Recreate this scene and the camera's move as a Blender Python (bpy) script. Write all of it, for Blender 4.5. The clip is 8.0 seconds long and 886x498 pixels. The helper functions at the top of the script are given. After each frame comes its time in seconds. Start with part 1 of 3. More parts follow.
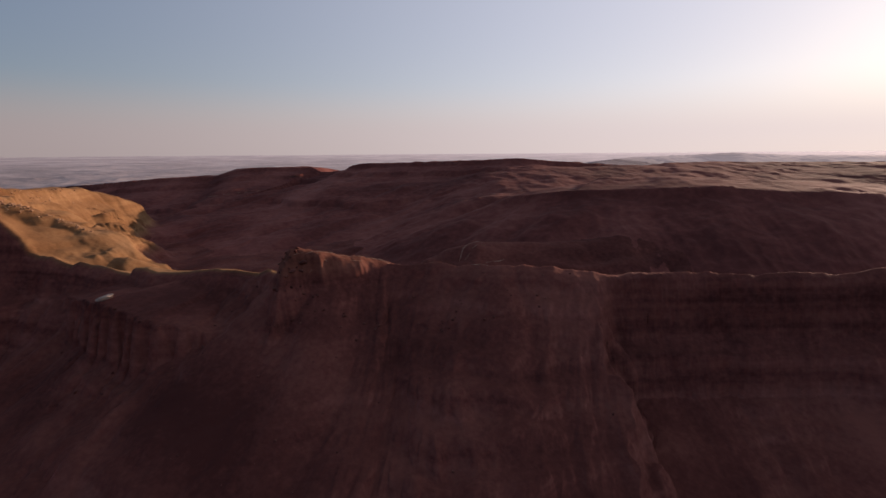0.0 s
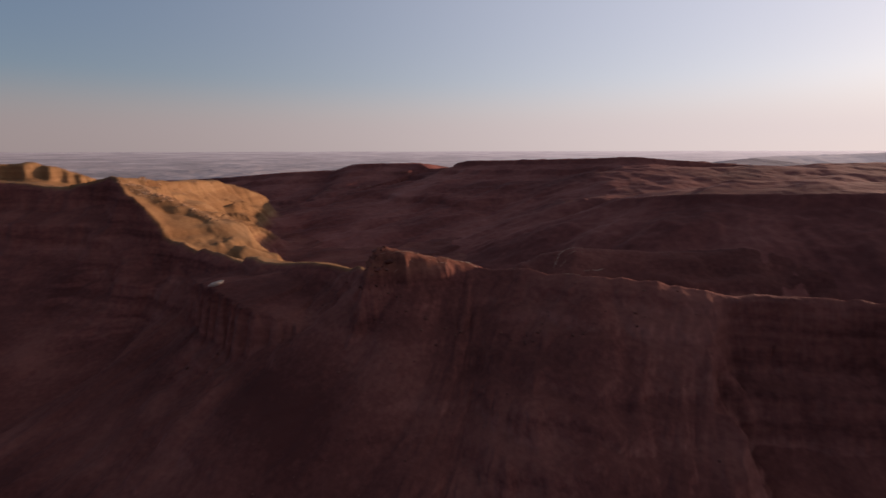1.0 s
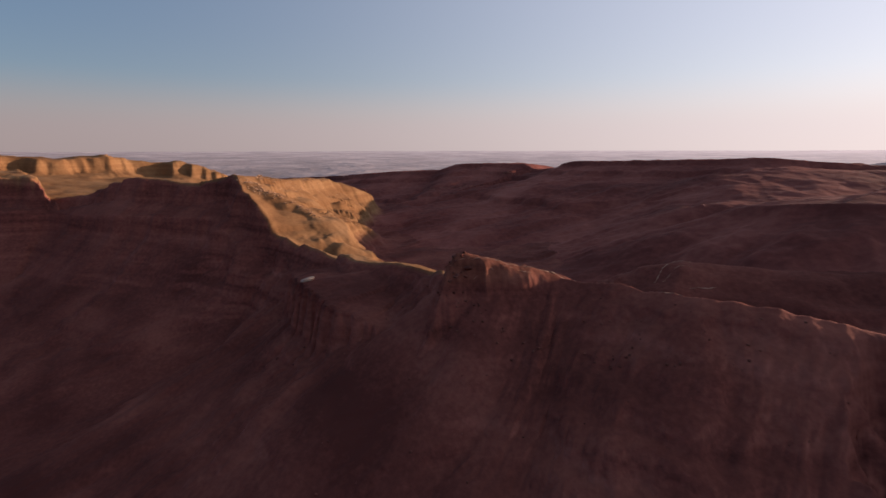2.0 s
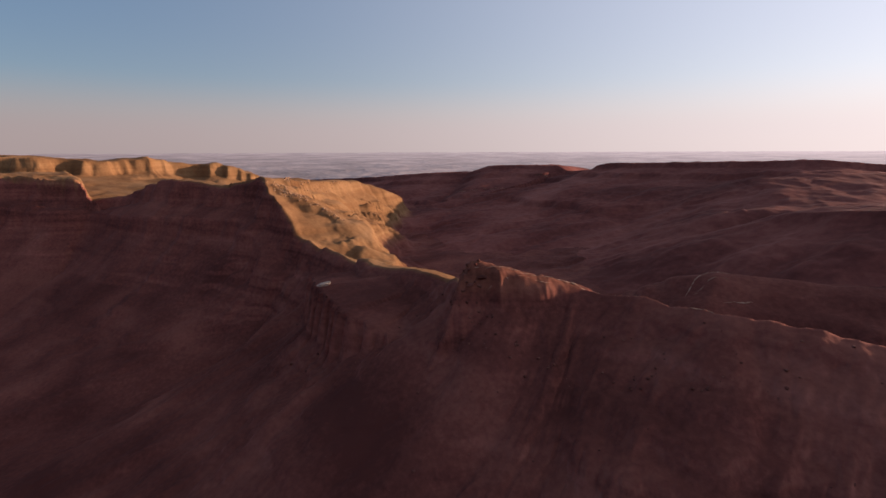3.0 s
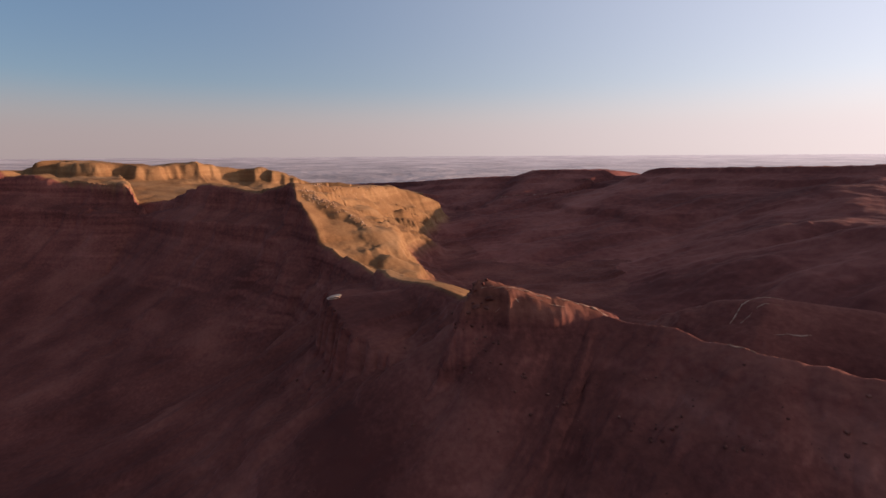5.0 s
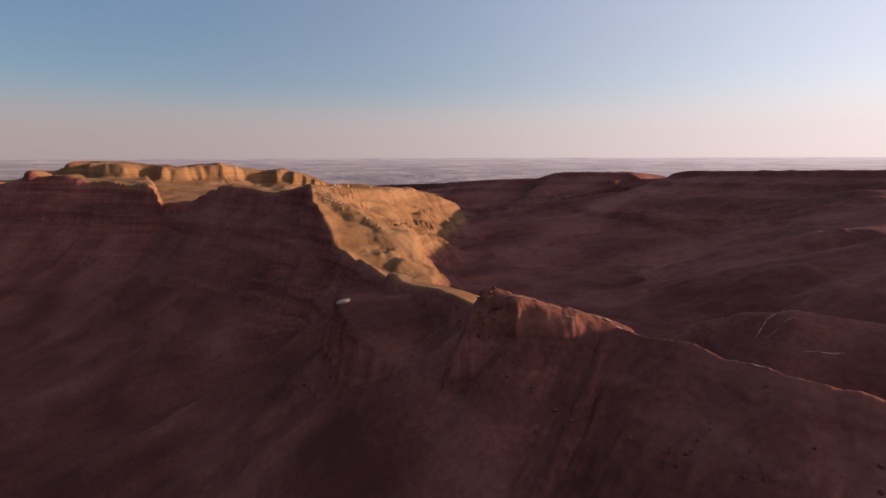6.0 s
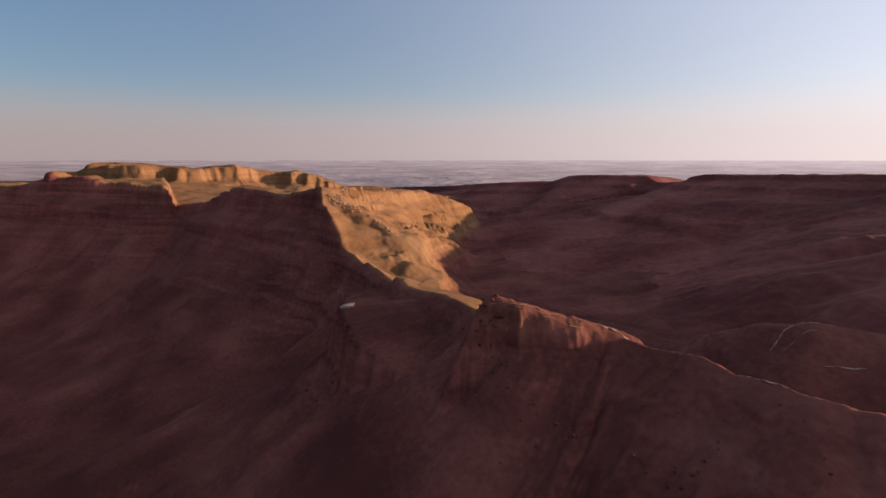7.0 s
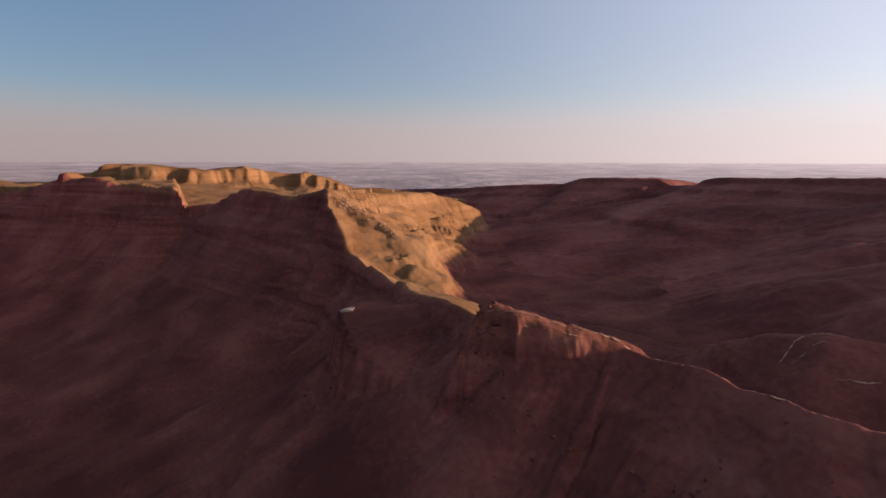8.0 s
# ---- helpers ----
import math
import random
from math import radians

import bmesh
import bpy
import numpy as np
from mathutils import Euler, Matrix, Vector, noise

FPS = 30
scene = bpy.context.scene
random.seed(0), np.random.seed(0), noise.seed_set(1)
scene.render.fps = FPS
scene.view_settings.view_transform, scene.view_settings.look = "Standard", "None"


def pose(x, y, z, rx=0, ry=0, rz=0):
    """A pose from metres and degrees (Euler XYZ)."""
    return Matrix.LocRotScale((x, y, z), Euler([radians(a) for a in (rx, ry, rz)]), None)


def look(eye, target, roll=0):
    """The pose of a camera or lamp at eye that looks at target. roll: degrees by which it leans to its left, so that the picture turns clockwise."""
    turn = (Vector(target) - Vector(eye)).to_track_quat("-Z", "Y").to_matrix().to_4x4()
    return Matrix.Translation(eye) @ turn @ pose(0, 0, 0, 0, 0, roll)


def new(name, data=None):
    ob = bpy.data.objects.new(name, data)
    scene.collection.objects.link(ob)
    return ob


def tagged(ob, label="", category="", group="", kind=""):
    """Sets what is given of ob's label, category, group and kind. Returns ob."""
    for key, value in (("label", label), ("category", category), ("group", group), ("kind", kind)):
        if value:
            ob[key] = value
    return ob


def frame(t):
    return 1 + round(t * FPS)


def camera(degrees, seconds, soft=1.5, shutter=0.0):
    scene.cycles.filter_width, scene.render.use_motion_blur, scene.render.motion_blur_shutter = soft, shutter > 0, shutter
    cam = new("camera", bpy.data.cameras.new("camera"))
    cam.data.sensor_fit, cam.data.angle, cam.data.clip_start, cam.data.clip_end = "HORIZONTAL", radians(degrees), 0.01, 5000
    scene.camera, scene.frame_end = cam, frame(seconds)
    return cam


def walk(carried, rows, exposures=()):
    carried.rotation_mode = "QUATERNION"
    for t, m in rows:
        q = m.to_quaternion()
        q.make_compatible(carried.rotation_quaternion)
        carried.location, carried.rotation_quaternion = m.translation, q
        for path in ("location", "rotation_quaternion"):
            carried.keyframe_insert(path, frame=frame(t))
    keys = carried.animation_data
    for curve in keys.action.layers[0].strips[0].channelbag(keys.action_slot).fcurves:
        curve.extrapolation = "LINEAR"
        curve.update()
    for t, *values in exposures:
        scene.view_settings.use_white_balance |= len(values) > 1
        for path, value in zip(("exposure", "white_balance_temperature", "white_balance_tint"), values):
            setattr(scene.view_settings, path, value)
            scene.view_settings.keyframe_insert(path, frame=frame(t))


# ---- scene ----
cam = camera(84.3, 8.0, soft=1.5, shutter=0.5)
PATH = [
    (0, (0.03, -0.07, 200.00), (-3.47, 196.20, 161.74), -0.42),
    (0.5, (2.70, 5.02, 200.47), (-15.80, 200.37, 161.81), -0.27),
    (1, (8.63, 13.07, 201.17), (-38.15, 203.51, 161.86), -0.11),
    (1.5, (12.89, 20.93, 201.70), (-58.78, 203.42, 162.19), -0.12),
    (3, (19.95, 41.89, 203.33), (-79.53, 210.94, 164.27), -0.20),
    (3.5, (21.51, 48.63, 203.65), (-81.48, 215.66, 165.04), -0.35),
    (4, (22.94, 56.04, 204.17), (-85.52, 219.62, 165.72), -0.27),
    (4.5, (24.13, 63.41, 204.56), (-88.46, 224.29, 166.60), -0.31),
    (6, (26.09, 79.49, 205.59), (-97.75, 232.14, 168.65), -0.16),
    (6.5, (26.51, 83.23, 205.69), (-100.48, 233.39, 169.30), -0.01),
    (7, (27.09, 86.94, 206.10), (-101.63, 235.70, 170.00), 0.01),
    (7.5, (27.67, 90.29, 206.42), (-102.59, 237.77, 170.63), 0.03),
    (8, (28.39, 94.08, 206.56), (-103.96, 239.81, 171.25), 0.15),
]
walk(cam, [(t, look(eye, target, roll)) for t, eye, target, roll in PATH], exposures=[(0, 0.2, 6650, 21), (1, 0.22, 6650, 21), (1.7, 0.45, 6650, 21), (4.5, 0.68, 6650, 21), (8, 0.74, 6650, 21)])

# ---- daylight ----
SUN_AZ, SUN_EL = 50.0, 9.4          # degrees clockwise from +y, and above the horizon
world = bpy.data.worlds.new("desert_sky")
scene.world = world
world.use_nodes = True
wn, wl = world.node_tree.nodes, world.node_tree.links
sky = wn.new("ShaderNodeTexSky")
sky.sky_type, sky.sun_disc = "NISHITA", False
sky.sun_elevation, sky.sun_rotation = radians(SUN_EL), radians(SUN_AZ)
sky.altitude, sky.air_density, sky.dust_density, sky.ozone_density = 400, 1.0, 1.0, 3.0
soften = wn.new("ShaderNodeHueSaturation")
soften.inputs["Hue"].default_value = 0.507
soften.inputs["Saturation"].default_value, soften.inputs["Value"].default_value = 1.5, 1.27
even = wn.new("ShaderNodeGamma")
even.inputs["Gamma"].default_value = 0.5
wl.new(sky.outputs[0], even.inputs["Color"])
wl.new(even.outputs[0], soften.inputs["Color"])
direction = wn.new("ShaderNodeTexCoord")
lift = wn.new("ShaderNodeSeparateXYZ")
wl.new(direction.outputs["Generated"], lift.inputs[0])
dust = wn.new("ShaderNodeMapRange")
dust.interpolation_type = "SMOOTHSTEP"
dust.inputs[1].default_value, dust.inputs[2].default_value = 0.03, 0.14
dust.inputs[3].default_value, dust.inputs[4].default_value = 0.85, 0.0
wl.new(lift.outputs[2], dust.inputs[0])
veil = wn.new("ShaderNodeMix")
veil.data_type = "RGBA"
veil.inputs[7].default_value = (2.3, 1.93, 1.91, 1)
wl.new(dust.outputs[0], veil.inputs[0])
wl.new(soften.outputs[0], veil.inputs[6])
# broad glow of dusty air round the sun
towards = wn.new("ShaderNodeVectorMath")
towards.operation = "DOT_PRODUCT"
towards.inputs[1].default_value = (math.sin(radians(SUN_AZ)), math.cos(radians(SUN_AZ)), 0.14)
wl.new(direction.outputs["Generated"], towards.inputs[0])
half = wn.new("ShaderNodeMath")
half.operation = "MULTIPLY_ADD"
half.inputs[1].default_value, half.inputs[2].default_value = 0.5, 0.5
half.use_clamp = True
wl.new(towards.outputs["Value"], half.inputs[0])
power = wn.new("ShaderNodeMath")
power.operation = "POWER"
power.inputs[1].default_value = 2.3
wl.new(half.outputs[0], power.inputs[0])
glow = wn.new("ShaderNodeMix")
glow.data_type, glow.blend_type = "RGBA", "ADD"
glow.inputs[7].default_value = (4.0, 3.85, 3.75, 1)
wl.new(power.outputs[0], glow.inputs[0])
wl.new(veil.outputs[2], glow.inputs[6])
wl.new(glow.outputs[2], wn["Background"].inputs[0])
wn["Background"].inputs[1].default_value = 0.105
sun = new("sun", bpy.data.lights.new("sun", "SUN"))
sun.data.energy, sun.data.angle, sun.data.color = 5.0, radians(0.6), (1.0, 0.76, 0.55)
az, el = radians(SUN_AZ), radians(SUN_EL)
sun.matrix_world = look((math.sin(az) * math.cos(el) * 900, math.cos(az) * math.cos(el) * 900, math.sin(el) * 900), (0, 0, 0))


# ---- materials ----
def ramp_of(n, tones, stops=(0.36, 0.5, 0.66)):
    ramp = n.new("ShaderNodeValToRGB")
    e = ramp.color_ramp.elements
    e[0].position, e[0].color = stops[0], (*tones[0], 1)
    e[1].position, e[1].color = stops[2], (*tones[2], 1)
    e.new(stops[1]).color = (*tones[1], 1)
    return ramp


def rock_material(name, cliff, talus, sunlit_ochre, scale=1.0, strata=0.5, bump=0.22, stops=(0.39, 0.5, 0.63), gloss=0.06):
    """Layered desert rock: banded beds on the steep faces, gravel on the slopes, painted sunlit ochre where the
    attribute says so.
    """
    mat = bpy.data.materials.new(name)
    mat.use_nodes = True
    n, l = mat.node_tree.nodes, mat.node_tree.links
    shader = n["Principled BSDF"]
    shader.inputs["Roughness"].default_value = 0.95 - 0.5 * gloss
    shader.inputs["Specular IOR Level"].default_value = gloss
    place = n.new("ShaderNodeNewGeometry")
    patch = n.new("ShaderNodeTexNoise")
    patch.inputs["Scale"].default_value, patch.inputs["Detail"].default_value = 0.018 * scale, 8
    grain = n.new("ShaderNodeTexNoise")
    grain.inputs["Scale"].default_value, grain.inputs["Detail"].default_value = 0.35 * scale, 10
    grain.inputs["Roughness"].default_value = 0.6
    beds_map = n.new("ShaderNodeMapping")
    beds_map.inputs["Scale"].default_value = (0.006, 0.006, 0.16 * scale)
    beds = n.new("ShaderNodeTexNoise")
    beds.inputs["Scale"].default_value, beds.inputs["Detail"].default_value = 1.0, 7
    for node in (patch, grain, beds_map):
        l.new(place.outputs["Position"], node.inputs["Vector"])
    l.new(beds_map.outputs[0], beds.inputs["Vector"])
    flat = n.new("ShaderNodeSeparateXYZ")
    l.new(place.outputs["Normal"], flat.inputs[0])
    steep = n.new("ShaderNodeMapRange")
    steep.inputs[1].default_value, steep.inputs[2].default_value = 0.88, 0.6
    l.new(flat.outputs[2], steep.inputs[0])
    share = n.new("ShaderNodeMath")
    share.operation = "MULTIPLY_ADD"
    share.inputs[1].default_value, share.inputs[2].default_value = strata, 0.1
    l.new(steep.outputs[0], share.inputs[0])
    mix1 = n.new("ShaderNodeMix")
    l.new(share.outputs[0], mix1.inputs[0])
    l.new(patch.outputs[0], mix1.inputs[2])
    l.new(beds.outputs[0], mix1.inputs[3])
    # streaks of scree that run down the slopes
    run_map = n.new("ShaderNodeMapping")
    run_map.inputs["Rotation"].default_value = (0, 0, radians(-38))
    run_map.inputs["Scale"].default_value = (0.05 * scale, 0.013 * scale, 0.02 * scale)
    streaks = n.new("ShaderNodeTexNoise")
    streaks.inputs["Scale"].default_value, streaks.inputs["Detail"].default_value = 1.0, 6
    streaks.inputs["Distortion"].default_value = 0.6
    l.new(place.outputs["Position"], run_map.inputs["Vector"])
    l.new(run_map.outputs[0], streaks.inputs["Vector"])
    mix0 = n.new("ShaderNodeMix")
    mix0.inputs[0].default_value = 0.12
    l.new(mix1.outputs[0], mix0.inputs[2])
    l.new(streaks.outputs[0], mix0.inputs[3])
    mix2 = n.new("ShaderNodeMix")
    mix2.inputs[0].default_value = 0.26
    l.new(mix0.outputs[0], mix2.inputs[2])
    l.new(grain.outputs[0], mix2.inputs[3])
    colours = [ramp_of(n, talus, stops), ramp_of(n, cliff, stops), ramp_of(n, sunlit_ochre, (0.36, 0.5, 0.65))]
    for ramp in colours:
        l.new(mix2.outputs[0], ramp.inputs[0])
    tone = n.new("ShaderNodeMix")
    tone.data_type = "RGBA"
    l.new(steep.outputs[0], tone.inputs[0])
    l.new(colours[0].outputs[0], tone.inputs[6])
    l.new(colours[1].outputs[0], tone.inputs[7])
    # warm tone of sunlit ground, put into the base colour
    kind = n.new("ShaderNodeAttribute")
    kind.attribute_name = "sunlit_ochre"
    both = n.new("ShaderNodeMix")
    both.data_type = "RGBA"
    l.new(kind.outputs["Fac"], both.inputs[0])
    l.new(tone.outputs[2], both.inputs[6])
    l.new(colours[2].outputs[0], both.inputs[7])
    l.new(both.outputs[2], shader.inputs["Base Color"])
    height_node = n.new("ShaderNodeBump")
    height_node.inputs["Strength"].default_value, height_node.inputs["Distance"].default_value = bump, 1.2
    l.new(grain.outputs[0], height_node.inputs["Height"])
    l.new(height_node.outputs[0], shader.inputs["Normal"])
    return mat


# third set of tones: sun's warmth painted on the lit slopes
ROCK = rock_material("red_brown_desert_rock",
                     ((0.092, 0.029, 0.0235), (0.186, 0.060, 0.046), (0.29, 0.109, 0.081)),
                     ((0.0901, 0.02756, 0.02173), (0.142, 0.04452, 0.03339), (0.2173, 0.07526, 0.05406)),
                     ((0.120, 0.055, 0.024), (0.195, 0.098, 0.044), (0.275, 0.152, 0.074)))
# distant land: haze put into the base colour as paler, greyer tones
HAZE_PALE = ((0.17, 0.135, 0.14), (0.27, 0.22, 0.225), (0.42, 0.355, 0.35))
# slope tones lifted above ROCK's to stand in for haze across the valley
VALLEY = rock_material("purple_red_valley_haze_lift",
                       ((0.106, 0.03286, 0.02756), (0.1696, 0.05512, 0.04346), (0.2491, 0.09116, 0.07102)),
                       ((0.106, 0.0318, 0.02597), (0.1675, 0.05194, 0.04081), (0.2385, 0.08374, 0.06466)),
                       ((0.120, 0.055, 0.024), (0.195, 0.098, 0.044), (0.275, 0.152, 0.074)), 0.4, bump=0.15, stops=(0.41, 0.5, 0.6), gloss=0.06)
FAR = rock_material("haze_paled_badlands", HAZE_PALE, HAZE_PALE, HAZE_PALE, 0.3)
# greyed base of the far plain, below its painted haze glow
HAZE_GREY = ((0.07, 0.054, 0.056), (0.15, 0.117, 0.118), (0.27, 0.22, 0.21))
HAZE = rock_material("plain_painted_haze", HAZE_GREY, HAZE_GREY, HAZE_GREY, 0.25, bump=0.05)


def haze_emission(mat):
    """Haze painted on the far plain as emission, more with distance and sunward."""
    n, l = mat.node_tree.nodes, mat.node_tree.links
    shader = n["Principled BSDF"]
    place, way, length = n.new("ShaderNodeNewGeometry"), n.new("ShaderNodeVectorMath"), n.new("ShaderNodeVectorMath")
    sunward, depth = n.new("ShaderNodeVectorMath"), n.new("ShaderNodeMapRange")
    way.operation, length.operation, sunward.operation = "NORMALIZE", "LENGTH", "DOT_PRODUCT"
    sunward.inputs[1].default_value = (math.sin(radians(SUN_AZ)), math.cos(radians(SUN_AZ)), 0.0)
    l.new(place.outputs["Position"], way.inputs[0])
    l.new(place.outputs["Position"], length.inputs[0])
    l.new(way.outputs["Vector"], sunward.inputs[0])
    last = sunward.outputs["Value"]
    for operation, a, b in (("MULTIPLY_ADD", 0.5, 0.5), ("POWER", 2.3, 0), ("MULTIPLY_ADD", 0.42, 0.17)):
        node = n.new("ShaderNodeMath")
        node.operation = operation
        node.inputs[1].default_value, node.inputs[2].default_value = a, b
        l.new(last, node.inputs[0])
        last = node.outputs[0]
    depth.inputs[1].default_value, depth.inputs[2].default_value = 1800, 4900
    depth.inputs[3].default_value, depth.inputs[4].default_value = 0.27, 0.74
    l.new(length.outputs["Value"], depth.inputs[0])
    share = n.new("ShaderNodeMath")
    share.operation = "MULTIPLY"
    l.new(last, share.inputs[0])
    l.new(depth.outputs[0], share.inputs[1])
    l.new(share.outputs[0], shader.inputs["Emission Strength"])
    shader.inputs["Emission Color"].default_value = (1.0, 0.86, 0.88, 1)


haze_emission(HAZE)


def boulder_material(name, tones, joined=False):
    mat = bpy.data.materials.new(name)
    mat.use_nodes = True
    n, l = mat.node_tree.nodes, mat.node_tree.links
    shader = n["Principled BSDF"]
    shader.inputs["Roughness"].default_value = 0.95
    shader.inputs["Specular IOR Level"].default_value = 0.12
    which, where = n.new("ShaderNodeObjectInfo"), n.new("ShaderNodeNewGeometry")
    grain = n.new("ShaderNodeTexNoise")
    grain.inputs["Scale"].default_value, grain.inputs["Detail"].default_value = 0.9, 8
    l.new(where.outputs["Position"], grain.inputs["Vector"])
    mix = n.new("ShaderNodeMix")
    mix.inputs[0].default_value = 0.35
    l.new(grain.outputs[0], mix.inputs[2])
    l.new(where.outputs["Random Per Island"] if joined else which.outputs["Random"], mix.inputs[3])
    ramp = ramp_of(n, tones, (0.2, 0.5, 0.8))
    l.new(mix.outputs[0], ramp.inputs[0])
    l.new(ramp.outputs[0], shader.inputs["Base Color"])
    bump = n.new("ShaderNodeBump")
    bump.inputs["Strength"].default_value, bump.inputs["Distance"].default_value = 0.5, 0.3
    l.new(grain.outputs[0], bump.inputs["Height"])
    l.new(bump.outputs[0], shader.inputs["Normal"])
    return mat


STONE = boulder_material("brown_boulder", ((0.06, 0.020, 0.015), (0.13, 0.045, 0.034), (0.22, 0.092, 0.068)))
OCHRE = boulder_material("ochre_boulder", ((0.16, 0.08, 0.05), (0.30, 0.17, 0.10), (0.48, 0.32, 0.2)))
RUBBLE = boulder_material("ochre_ledge_rubble", ((0.16, 0.08, 0.05), (0.30, 0.17, 0.10), (0.48, 0.32, 0.2)), True)
PALE = boulder_material("pale_limestone", ((0.30, 0.21, 0.16), (0.47, 0.36, 0.29), (0.70, 0.59, 0.50)))
SEAM = boulder_material("weathered_pale_seam", ((0.17, 0.085, 0.058), (0.29, 0.165, 0.115), (0.44, 0.29, 0.21)))


# ---- terrain ----
TABLE = np.random.RandomState(7).permutation(256)
TABLE = np.concatenate([TABLE, TABLE])
WAYS = np.array([(math.cos(a), math.sin(a)) for a in np.arange(16) * math.pi / 8])


def perlin(x, y):
    """Gradient noise in the plane, about -0.7 to 0.7."""
    x0, y0 = np.floor(x).astype(int), np.floor(y).astype(int)
    fx, fy = x - x0, y - y0
    u, v = fx * fx * fx * (fx * (fx * 6 - 15) + 10), fy * fy * fy * (fy * (fy * 6 - 15) + 10)

    def corner(i, j):
        g = WAYS[TABLE[TABLE[(x0 + i) & 255] + ((y0 + j) & 255)] & 15]
        return g[..., 0] * (fx - i) + g[..., 1] * (fy - j)

    low = corner(0, 0) * (1 - u) + corner(1, 0) * u
    high = corner(0, 1) * (1 - u) + corner(1, 1) * u
    return low * (1 - v) + high * v


def fbm(x, y, size, octaves=5, gain=0.5):
    total, amp, f = 0.0, 1.0, 1.0 / size
    for k in range(octaves):
        total = total + amp * perlin(x * f + 17.3 * k, y * f - 9.1 * k)
        amp, f = amp * gain, f * 2.03
    return total


def ribs(x, y, size, octaves=4):
    """Ridged noise, 0 in the gullies and about 1 on the ribs."""
    total, amp, f = 0.0, 0.55, 1.0 / size
    for k in range(octaves):
        total = total + amp * (1 - 2.2 * np.abs(perlin(x * f + 5.7 * k, y * f + 31.9 * k)))
        amp, f = amp * 0.5, f * 2.1
    return total


def along(x, y, line):
    """Distance to a line of (x, y, z), the line's height there, its side (left is plus) and the length run."""
    best = np.full(x.shape, 1e12)
    z, side, run, done = np.zeros(x.shape), np.zeros(x.shape), np.zeros(x.shape), 0.0
    for (ax, ay, az_), (bx, by, bz) in zip(line, line[1:]):
        dx, dy = bx - ax, by - ay
        size = math.hypot(dx, dy)
        t = np.clip(((x - ax) * dx + (y - ay) * dy) / size ** 2, 0, 1)
        off = (x - ax - t * dx) ** 2 + (y - ay - t * dy) ** 2
        near = off < best
        best = np.where(near, off, best)
        z = np.where(near, az_ + t * (bz - az_), z)
        side = np.where(near, dx * (y - ay) - dy * (x - ax), side)
        run = np.where(near, done + t * size, run)
        done += size
    return np.sqrt(best), z, np.sign(side), run


def beneath(x, y, line, power=7):
    """Distance, crest height and length run below a crest, blended between its stretches so that no crease is left."""
    total, z, run, done = 0.0, 0.0, 0.0, 0.0
    for (ax, ay, az_), (bx, by, bz) in zip(line, line[1:]):
        dx, dy = bx - ax, by - ay
        size = math.hypot(dx, dy)
        t = np.clip(((x - ax) * dx + (y - ay) * dy) / size ** 2, 0, 1)
        w = (np.hypot(x - ax - t * dx, y - ay - t * dy) + 0.3) ** -power
        total, z, run = total + w, z + w * (az_ + t * (bz - az_)), run + w * (done + t * size)
        done += size
    return np.maximum(total ** (-1.0 / power) - 0.3, 0), z / total, run / total


def smax(a, b, k):
    h = np.clip(0.5 + 0.5 * (a - b) / k, 0, 1)
    return b + (a - b) * h + k * h * (1 - h)


def drop(d, steps):
    return np.interp(d, [s[0] for s in steps] + [steps[-1][0] + 1000], [s[1] for s in steps] + [steps[-1][1] + 250])


def within(x, y, line):
    """Whether places lie inside a closed outline."""
    odd = np.zeros(x.shape, bool)
    for (ax, ay, *_), (bx, by, *_) in zip(line, line[1:] + line[:1]):
        if ay != by:
            odd ^= ((ay > y) != (by > y)) & (x < (bx - ax) * (y - ay) / (by - ay) + ax)
    return odd


# Crest of the rocky spur in front, from the peak down over the saddle and the knob.
SPUR = [(-403, 388, 177), (-380, 376, 175), (-360, 362, 167), (-330, 350, 156), (-312, 344, 143), (-303, 340, 131), (-270, 331, 127.5), (-249, 325, 127), (-209, 312, 122), (-185, 299, 128), (-150, 288, 131),
        (-113, 273, 134), (-88, 250, 139), (-65, 247, 141.5), (-36, 259.5, 140.5), (-8, 254, 143), (25, 241, 145), (88, 240, 141), (195, 243, 140),
        (320, 260, 142), (520, 330, 160), (800, 420, 180)]
# Rim of the dark wall that closes the bowl.
RIM = [(-403, 388, 177), (-440, 382, 168), (-500, 378, 170), (-540, 376, 174), (-600, 380, 163), (-650, 386, 150), (-706, 368, 143), (-714, 352, 143),
       (-805, 322, 164), (-860, 296, 182), (-906, 273, 178), (-914, 269, 188), (-919, 266, 188), (-927, 262, 176), (-970, 240, 166), (-1050, 200, 149), (-1200, 130, 146), (-1150, -200, 160),
       (-700, -420, 160), (200, -420, 160), (500, -200, 165), (800, 420, 180)]
CALM = [(-403, 388, 175), (-540, 376, 170), (-700, 368, 164), (-920, 265, 180), (-1050, 200, 157), (-1200, 130, 152), (-1150, -200, 160),
        (-700, -420, 160), (200, -420, 160), (500, -200, 165), (800, 420, 180)]
# Outer edge of the shelf below the saddle.
SHELF = [(-262, 318, 108), (-230, 285, 114), (-191, 252, 123), (-152, 231, 119), (-128, 228, 116), (-100, 232, 106), (-70, 236, 92)]
# Crest of the sunlit ridge behind the peak.
RIDGE = [(-403, 388, 177), (-422, 443, 168), (-455, 540, 166), (-481, 625, 161), (-474, 728, 131), (-470, 752, 100)]
# Stream bed of the valley behind the spur.
BED = [(-900, 1250, 100), (-600, 960, 92), (-470, 780, 88), (-395, 650, 86), (-310, 505, 84), (-215, 425, 88), (-80, 385, 100), (0, 362, 108),
       (60, 350, 110), (220, 335, 108), (420, 370, 122), (800, 520, 165)]
